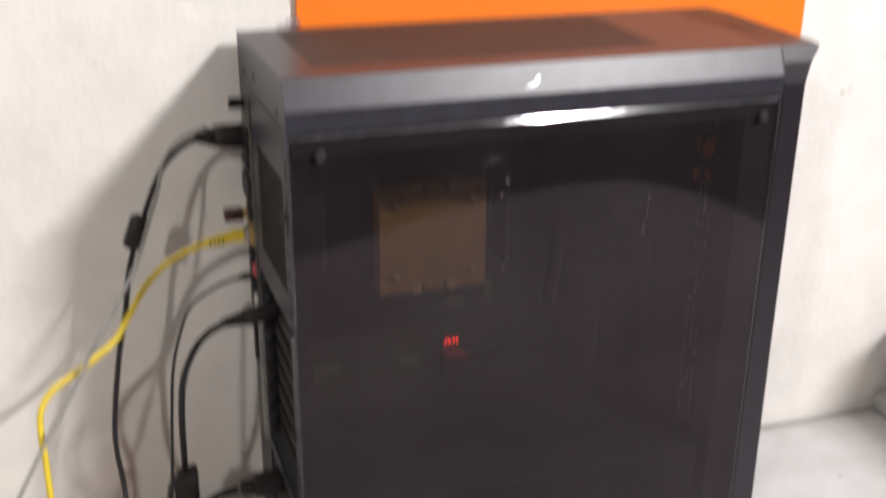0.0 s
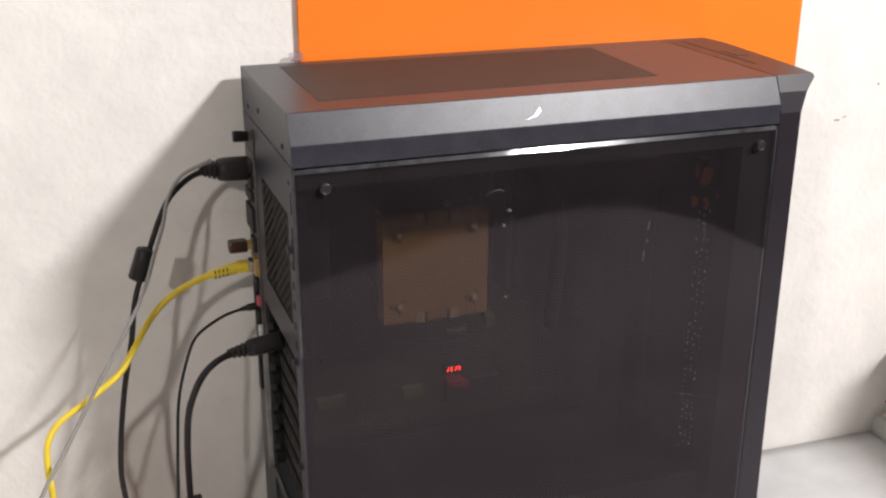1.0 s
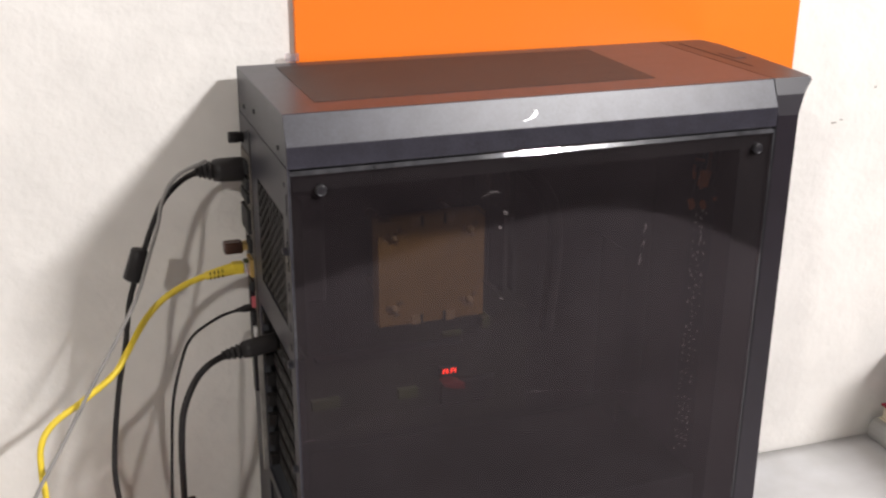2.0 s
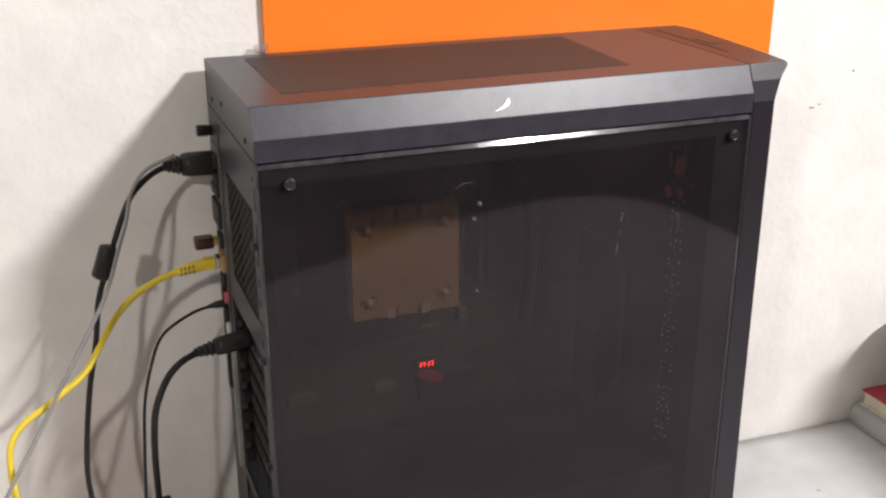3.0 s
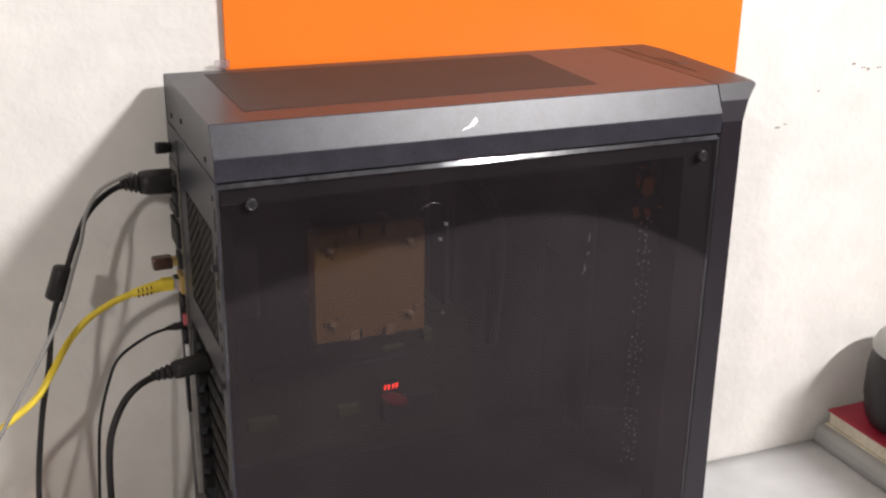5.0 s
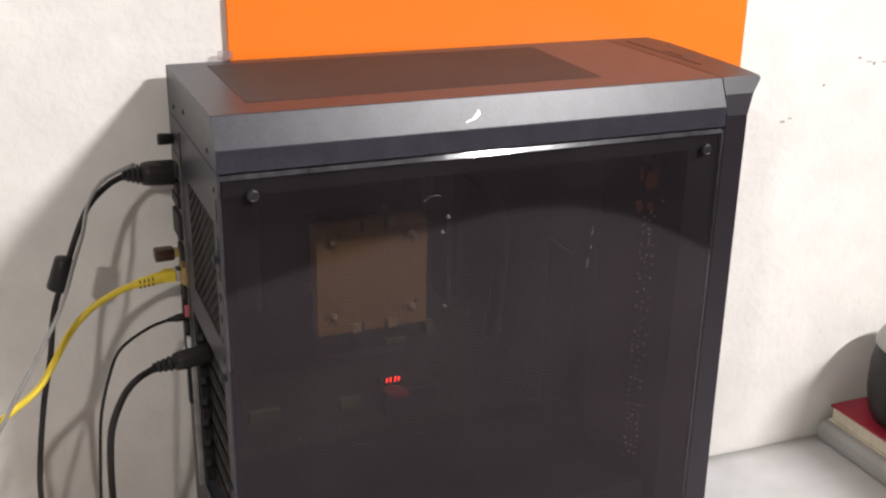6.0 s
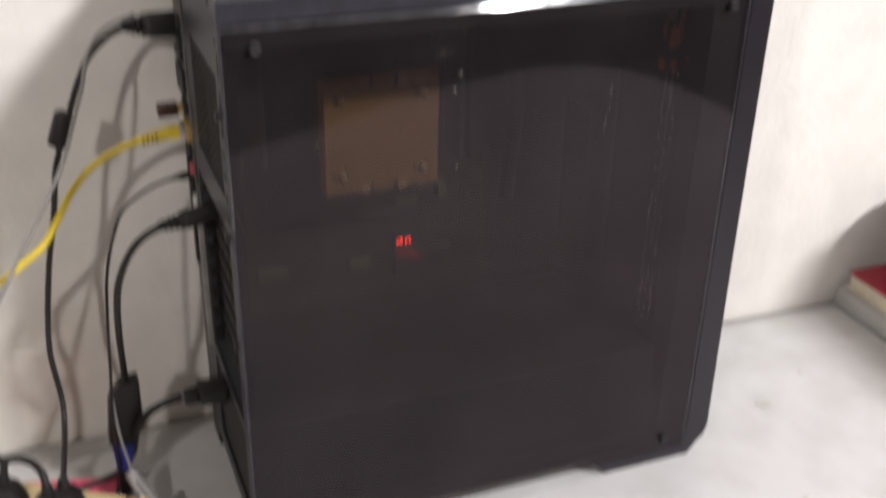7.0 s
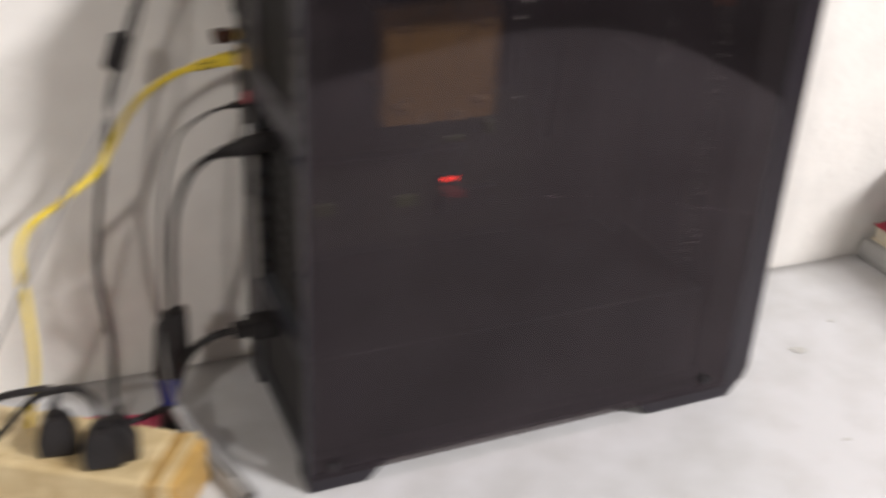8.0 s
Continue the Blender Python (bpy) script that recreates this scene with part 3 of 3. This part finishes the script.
for k, (x, z) in enumerate(((0.372, 0.400), (0.380, 0.396), (0.388, 0.392))):
    part("front_cable", tube([(x + 0.004, 0.064, z + 0.030), (x + 0.002, 0.0625, z), (x - 0.003, 0.064, z - 0.02), (x + 0.002, 0.075, z - 0.045)], 0.0018, 8, 5), COPPER if k == 1 else DARK, tower)
part("cable_bundle", tube([(0.2, 0.14, 0.41), (0.24, 0.12, 0.385), (0.27, 0.13, 0.33), (0.275, 0.15, 0.22)], 0.007, 10), RUBBER, tower)

# ---- cables and plugs behind the tower ----
def cable(name, pts, r, m, label, cat="cable", flat=1.0):
    c = thing(name, pts[0], label, cat)
    part("cord", tube(pts, r, 10, 8, flat=flat), m, c, smooth=True)
    return c


def boot(parent, a, b, r0, r1, m, ribs=4):
    """A plug body from the socket a back to its ribbed strain relief at b."""
    a, b = Vector(a), Vector(b)
    mid = a.lerp(b, 0.62)
    part("plug_body", rod(a, mid, r0, r0 * 0.92, 16, rings=((0.06, r0 * 1.05), (0.8, r0 * 1.02))), m, parent, smooth=True)
    rings = []
    for k in range(ribs):
        f = (k + 0.5) / ribs
        w = r0 * 0.9 + (r1 * 1.25 - r0 * 0.9) * f
        rings += [(f - 0.3 / ribs, w), (f - 0.12 / ribs, w * 0.8), (f + 0.12 / ribs, w * 0.8), (f + 0.3 / ribs, w)]
    part("strain_relief", rod(mid, b, r0 * 0.9, r1 * 1.2, 14, rings=rings), m, parent)


video = cable("video_cable", [(-0.04, 0.166, 0.4005), (-0.054, 0.163, 0.395), (-0.069, 0.159, 0.383), (-0.079, 0.157, 0.366), (-0.089, 0.154, 0.343), (-0.098, 0.153, 0.32), (-0.106, 0.151, 0.296), (-0.112, 0.15, 0.261), (-0.121, 0.150, 0.222), (-0.129, 0.142, 0.177), (-0.132, 0.134, 0.145), (-0.129, 0.124, 0.107), (-0.131, 0.105, 0.088), (-0.1365, 0.050, 0.084)], 0.0024, RUBBER, "black video cable with ferrite bead hanging beside the wall")
boot(video, (-0.003, 0.167, 0.399), (-0.043, 0.166, 0.4005), 0.0098, 0.0034, PLUGM)
part("ferrite_bead", rod((-0.092, 0.1535, 0.343), (-0.1022, 0.152, 0.316), 0.0040, 0.0040, 18, rings=((0.05, 0.0072), (0.1, 0.0078), (0.9, 0.0078), (0.95, 0.0072))), PLUGM, video, "black ferrite bead", True)

network = cable("network_cable", [(-0.026, 0.161, 0.3135), (-0.045, 0.16, 0.309), (-0.061, 0.158, 0.304), (-0.08, 0.155, 0.294), (-0.096, 0.15, 0.279), (-0.112, 0.144, 0.256), (-0.125, 0.135, 0.242), (-0.151, 0.126, 0.227), (-0.175, 0.118, 0.215), (-0.186, 0.112, 0.2), (-0.188, 0.106, 0.177), (-0.187, 0.1, 0.158), (-0.19, 0.1, 0.09), (-0.21, 0.11, 0.02), (-0.25, 0.12, 0.005)], 0.0027, YELLOW, "yellow network cable plugged into the tower")
part("plug_body", box(-0.019, -0.0088, 0.1560, 0.1660, 0.3092, 0.3186, 0.0012), YELLOW, network)
part("boot", rod((-0.014, 0.161, 0.3140), (-0.042, 0.1602, 0.3098), 0.0050, 0.0031, 16, rings=((0.1, 0.0052), (0.55, 0.0046), (0.95, 0.0036))), YELLOW, network, smooth=True)
for k in range(4):
    c = Vector((-0.014, 0.161, 0.3140)).lerp(Vector((-0.042, 0.1602, 0.3098)), 0.48 + 0.12 * k)
    for dz in (-0.0022, 0.0022):
        part("boot_slit", box(c.x - 0.0005, c.x + 0.0005, c.y - 0.0049 + 0.0003 * k, c.y - 0.0028, c.z + dz - 0.0013, c.z + dz + 0.0013), AMBER, network)
part("clear_tip", box(-0.0085, -0.002, 0.1550, 0.1670, 0.3095, 0.3185, 0.0008), CLEAR, network, "clear plastic plug tip")
part("contact", box(-0.0080, -0.0030, 0.1560, 0.1660, 0.3188, 0.3194), GREENISH, network)

grey = cable("thin_grey_cable", [(-0.034, 0.158, 0.411), (-0.058, 0.154, 0.402), (-0.071, 0.151, 0.386), (-0.078, 0.145, 0.364), (-0.087, 0.138, 0.343), (-0.097, 0.132, 0.318), (-0.111, 0.125, 0.293), (-0.144, 0.117, 0.241), (-0.172, 0.103, 0.199), (-0.195, 0.09, 0.166), (-0.235, 0.085, 0.09), (-0.26, 0.09, 0.008)], 0.0016, GREY, "thin grey cable hanging across the yellow one")
dongle = thing("usb_dongle", (-0.012, 0.165, 0.327), "small dark translucent stick plugged into the tower", "usb stick")
part("casing", box(-0.024, -0.008, 0.159, 0.171, 0.3265, 0.3365, 0.0018), AMBER, dongle)
part("metal_plug", box(-0.0081, -0.003, 0.160, 0.170, 0.329, 0.3345, 0.0003), GOLD, dongle)

audio = cable("audio_cable", [(-0.016, 0.158, 0.276), (-0.0347, 0.15, 0.2746), (-0.0591, 0.132, 0.2685), (-0.071, 0.115, 0.2554), (-0.0812, 0.104, 0.2258), (-0.0861, 0.1, 0.1823), (-0.0888, 0.1, 0.1444), (-0.0929, 0.105, 0.0847), (-0.0908, 0.115, 0.0363), (-0.085, 0.12, 0.004)], 0.0013, RUBBER, "thin black audio cable hanging from the tower")
boot(audio, (-0.003, 0.158, 0.277), (-0.018, 0.158, 0.2757), 0.0032, 0.0014, PLUGM, 3)

vga = cable("monitor_cable", [(-0.036, 0.112, 0.257), (-0.0499, 0.106, 0.2534), (-0.0615, 0.099, 0.2461), (-0.0715, 0.092, 0.2312), (-0.0767, 0.089, 0.2136), (-0.0788, 0.095, 0.1788), (-0.0781, 0.118, 0.1193)], 0.0028, RUBBER, "thick black monitor cable joined to a blue connector")
boot(vga, (0.0075, 0.112, 0.2632), (-0.038, 0.112, 0.2568), 0.0076, 0.0032, PLUGM, 4)
part("connector_hood", prism([(-0.0675, 0.121), (-0.083, 0.119), (-0.0935, 0.104), (-0.0985, 0.058), (-0.076, 0.055), (-0.068, 0.082)], "y", 0.113, 0.127, 0.0025), PLUGM, vga, "black connector hood")
part("blue_connector", prism([(-0.096, 0.0555), (-0.0775, 0.053), (-0.0835, 0.028), (-0.0945, 0.030)], "y", 0.1145, 0.1255, 0.0012), BLUE, vga, "blue connector shell")
part("lower_hood", prism([(-0.0935, 0.030), (-0.0825, 0.029), (-0.080, 0.002), (-0.096, 0.002)], "y", 0.114, 0.126, 0.002), PLUGM, vga)

power = cable("power_cable", [(-0.036, 0.1, 0.1035), (-0.05, 0.1, 0.101), (-0.065, 0.102, 0.092), (-0.0755, 0.108, 0.072), (-0.0800, 0.132, 0.034), (-0.095, 0.14, 0.008), (-0.13, 0.13, 0.006)], 0.0034, RUBBER, "black mains cable plugged into the tower's power supply")
part("plug_body", box(-0.0225, 0.0022, 0.090, 0.110, 0.0950, 0.1120, 0.003), PLUGM, power)
part("plug_neck", box(-0.0345, -0.0215, 0.0935, 0.1065, 0.0970, 0.1090, 0.003), PLUGM, power)

ribbon = cable("grey_flat_cable", [(-0.084, 0.103, 0.036), (-0.079, 0.093, 0.026), (-0.072, 0.080, 0.017), (-0.064, 0.062, 0.009), (-0.056, 0.035, 0.0065), (-0.050, 0.0, 0.0065), (-0.06, -0.05, 0.0065)], 0.0062, GREY, "grey flat cable drooping onto the table", flat=1.5)
part("thin_lead", tube([(-0.0905, 0.106, 0.110), (-0.0895, 0.106, 0.08), (-0.0868, 0.105, 0.055), (-0.0835, 0.1025, 0.037)], 0.0012, 8), GREY, ribbon)
part("dark_seam", tube([(-0.0835, 0.094, 0.037), (-0.078, 0.084, 0.0285), (-0.071, 0.072, 0.0205), (-0.064, 0.054, 0.0138), (-0.056, 0.028, 0.0125)], 0.0012, 8), RUBBER, ribbon)

# ---- mains strip with two plugs ----
strip = thing("power_strip", (-0.17, 0.04, 0.0), "aged cream mains strip end bound with brown tape", "power strip")
ang = math.atan2(-0.061, 0.099)
rot = Matrix.Translation((-0.134, 0.052, 0)) @ Matrix.Rotation(ang, 4, "Z")


def turned(bm, m):
    bm.transform(m)
    return bm


part("body", turned(box(-0.22, 0.030, -0.034, 0.034, 0.002, 0.043, 0.004, 3), rot), CREAM, strip)
part("base", turned(box(-0.221, 0.031, -0.035, 0.035, 0.0, 0.006, 0.002), rot), CREAM, strip)
part("end_cap", turned(prism([(0.0305, -0.035), (0.056, -0.031), (0.058, 0.028), (0.0305, 0.035)], "z", 0.0, 0.0425, 0.004), rot), TAPE, strip, "end wrapped in shiny brown tape")
part("tape_fold", turned(prism([(0.040, -0.0355), (0.048, -0.0345), (0.050, 0.031), (0.042, 0.033)], "z", 0.002, 0.0445, 0.001), rot), CREAM, strip)
for k in range(3):
    part("socket_plate", turned(box(-0.075 + k * 0.001 - k * 0.052, -0.032 - k * 0.052, -0.026, 0.026, 0.043, 0.0445, 0.001), rot), CREAM, strip)


def mains_plug(x, y, pts, label):
    p = thing("mains_plug", (x, y, 0.044), label, "plug", "plugs in the mains strip")
    part("plug_body", turned(prism([(-0.013, 0.0), (0.013, 0.0), (0.0135, 0.012), (0.009, 0.026), (0.005, 0.030), (-0.005, 0.030), (-0.009, 0.026), (-0.0135, 0.012)], "y", -0.009, 0.009, 0.003), Matrix.Translation((x, y, 0.0447)) @ Matrix.Rotation(ang + 0.4, 4, "Z") @ Matrix.Scale(1.15, 4)), PLUGM, p, smooth=False)
    part("strain_relief", rod((x, y, 0.075), (x + 0.001, y + 0.002, 0.089), 0.0055, 0.0036, 12, rings=((0.2, 0.0055), (0.25, 0.0045), (0.45, 0.005), (0.5, 0.004), (0.7, 0.0045))), RUBBER, p)
    if pts:
        part("cord", tube(pts, 0.0030, 10), RUBBER, p, smooth=True)


mains_plug(-0.180, 0.066, [(-0.179, 0.068, 0.086), (-0.178, 0.072, 0.096), (-0.190, 0.075, 0.098), (-0.23, 0.09, 0.08), (-0.27, 0.10, 0.01)], "black moulded mains plug with cord curling away")
mains_plug(-0.1495, 0.040, [(-0.1485, 0.042, 0.086), (-0.151, 0.050, 0.096), (-0.160, 0.062, 0.100), (-0.174, 0.070, 0.098), (-0.195, 0.08, 0.085), (-0.24, 0.10, 0.03), (-0.28, 0.12, 0.006)], "black moulded mains plug with arched cord")
mains_plug(-0.1375, 0.044, None, "black moulded mains plug on the hanging video cable")

leaflet = thing("pink_booklet", (-0.125, 0.105, 0.0), "pink covered booklet lying behind the mains strip", "booklet")
part("cover", turned(box(-0.05, 0.035, -0.03, 0.03, 0.0042, 0.0056, 0.0004), Matrix.Translation((-0.135, 0.118, 0)) @ Matrix.Rotation(-0.25, 4, "Z")), PINK, leaflet)
part("pages", turned(box(-0.049, 0.034, -0.029, 0.029, 0.0, 0.004, 0.0004), Matrix.Translation((-0.135, 0.118, 0)) @ Matrix.Rotation(-0.25, 4, "Z")), PAGES, leaflet)

# ---- books and dark pot at the end of the table ----
folder = thing("grey_folder", (0.84, 0.03, 0.0), "thick grey folder with rounded spine lying against the wall", "folder")
prof = [(0.718, 0.0), (0.9, 0.0), (0.9, 0.026), (0.728, 0.026), (0.719, 0.024), (0.7145, 0.018), (0.7135, 0.010), (0.715, 0.003)]
part("cover", prism(prof, "y", -0.08, 0.178, 0.001), BINDER, folder)
part("page_block", box(0.722, 0.899, -0.0815, -0.0802, 0.004, 0.022), PAGES, folder)
book = thing("red_book", (0.84, 0.03, 0.0262), "dark red covered book lying on the grey folder", "book")
part("page_block", box(0.727, 0.899, -0.059, 0.171, 0.0284, 0.0438), PAGES, book)
part("top_cover", box(0.7235, 0.90, -0.060, 0.173, 0.0440, 0.0462, 0.0005), RED, book, "dark red cover")
part("back_cover", box(0.7235, 0.90, -0.060, 0.173, 0.0262, 0.0282, 0.0005), PAGES, book)
PX, PY = 0.784, 0.106
pot = thing("round_pot", (PX, PY, 0.0462), "dark rounded pot with grey lid standing on the red book", "pot")
part("bowl", rod((PX, PY, 0.0463), (PX, PY, 0.138), 0.042, 0.050, 40, rings=((0.04, 0.047), (0.15, 0.052), (0.4, 0.056), (0.75, 0.056), (0.95, 0.053))), PLUGM, pot, smooth=True)
part("lid", rod((PX, PY, 0.1382), (PX, PY, 0.164), 0.054, 0.016, 40, rings=((0.1, 0.0545), (0.5, 0.050), (0.85, 0.036))), BINDER, pot, "grey domed lid", True)

# Unseen box, added only to cast the soft shadow left of the pot
shadow_caster = thing("shadow_caster", (0.86, -0.18, 0.0), "tall unseen brown box added to cast a shadow on the wall", "box")
part("body", box(0.772, 0.948, -0.28, -0.086, 0.0008, 0.352, 0.002), CASTER, shadow_caster)
for y0, y1 in ((-0.279, -0.1838), (-0.1822, -0.087)):
    part("flap", box(0.773, 0.947, y0, y1, 0.3522, 0.3562, 0.0008), CASTER, shadow_caster)

# ---- marks ----
for k, (x, y, r) in enumerate(((0.522, 0.040, 0.007), (0.516, 0.045, 0.004), (0.59, 0.075, 0.003), (0.47, -0.09, 0.003))):
    n = 12
    prof = [(x + r * (1 + 0.5 * noise.noise(Vector((i, k, 0)))) * math.cos(2 * math.pi * i / n), y + 0.7 * r * (1 + 0.5 * noise.noise(Vector((i, k, 5)))) * math.sin(2 * math.pi * i / n)) for i in range(n)]
    tagged(part("smudge", prism(prof, "z", 0.0006, 0.0009), SMUDGE), "small grey smudge on the white sheet", "stain", kind="structure")
for x, z, dx, dz in ((0.700, 0.446, 0.004, 0.002), (0.712, 0.442, 0.006, 0.001), (0.720, 0.439, 0.003, 0.003), (0.732, 0.441, 0.007, 0.001), (0.612, 0.385, 0.006, 0.0015), (0.622, 0.388, 0.004, 0.001), (0.66, 0.42, 0.002, 0.002)):
    y = wall_y(x)
    tagged(part("chip", prism([(x, y - 0.0004), (x + dx, y - 0.0006), (x + dx, y + 0.001), (x, y + 0.001)], "z", z, z + dz), MARK), "small dark chip in the wall paint", "mark", kind="structure")
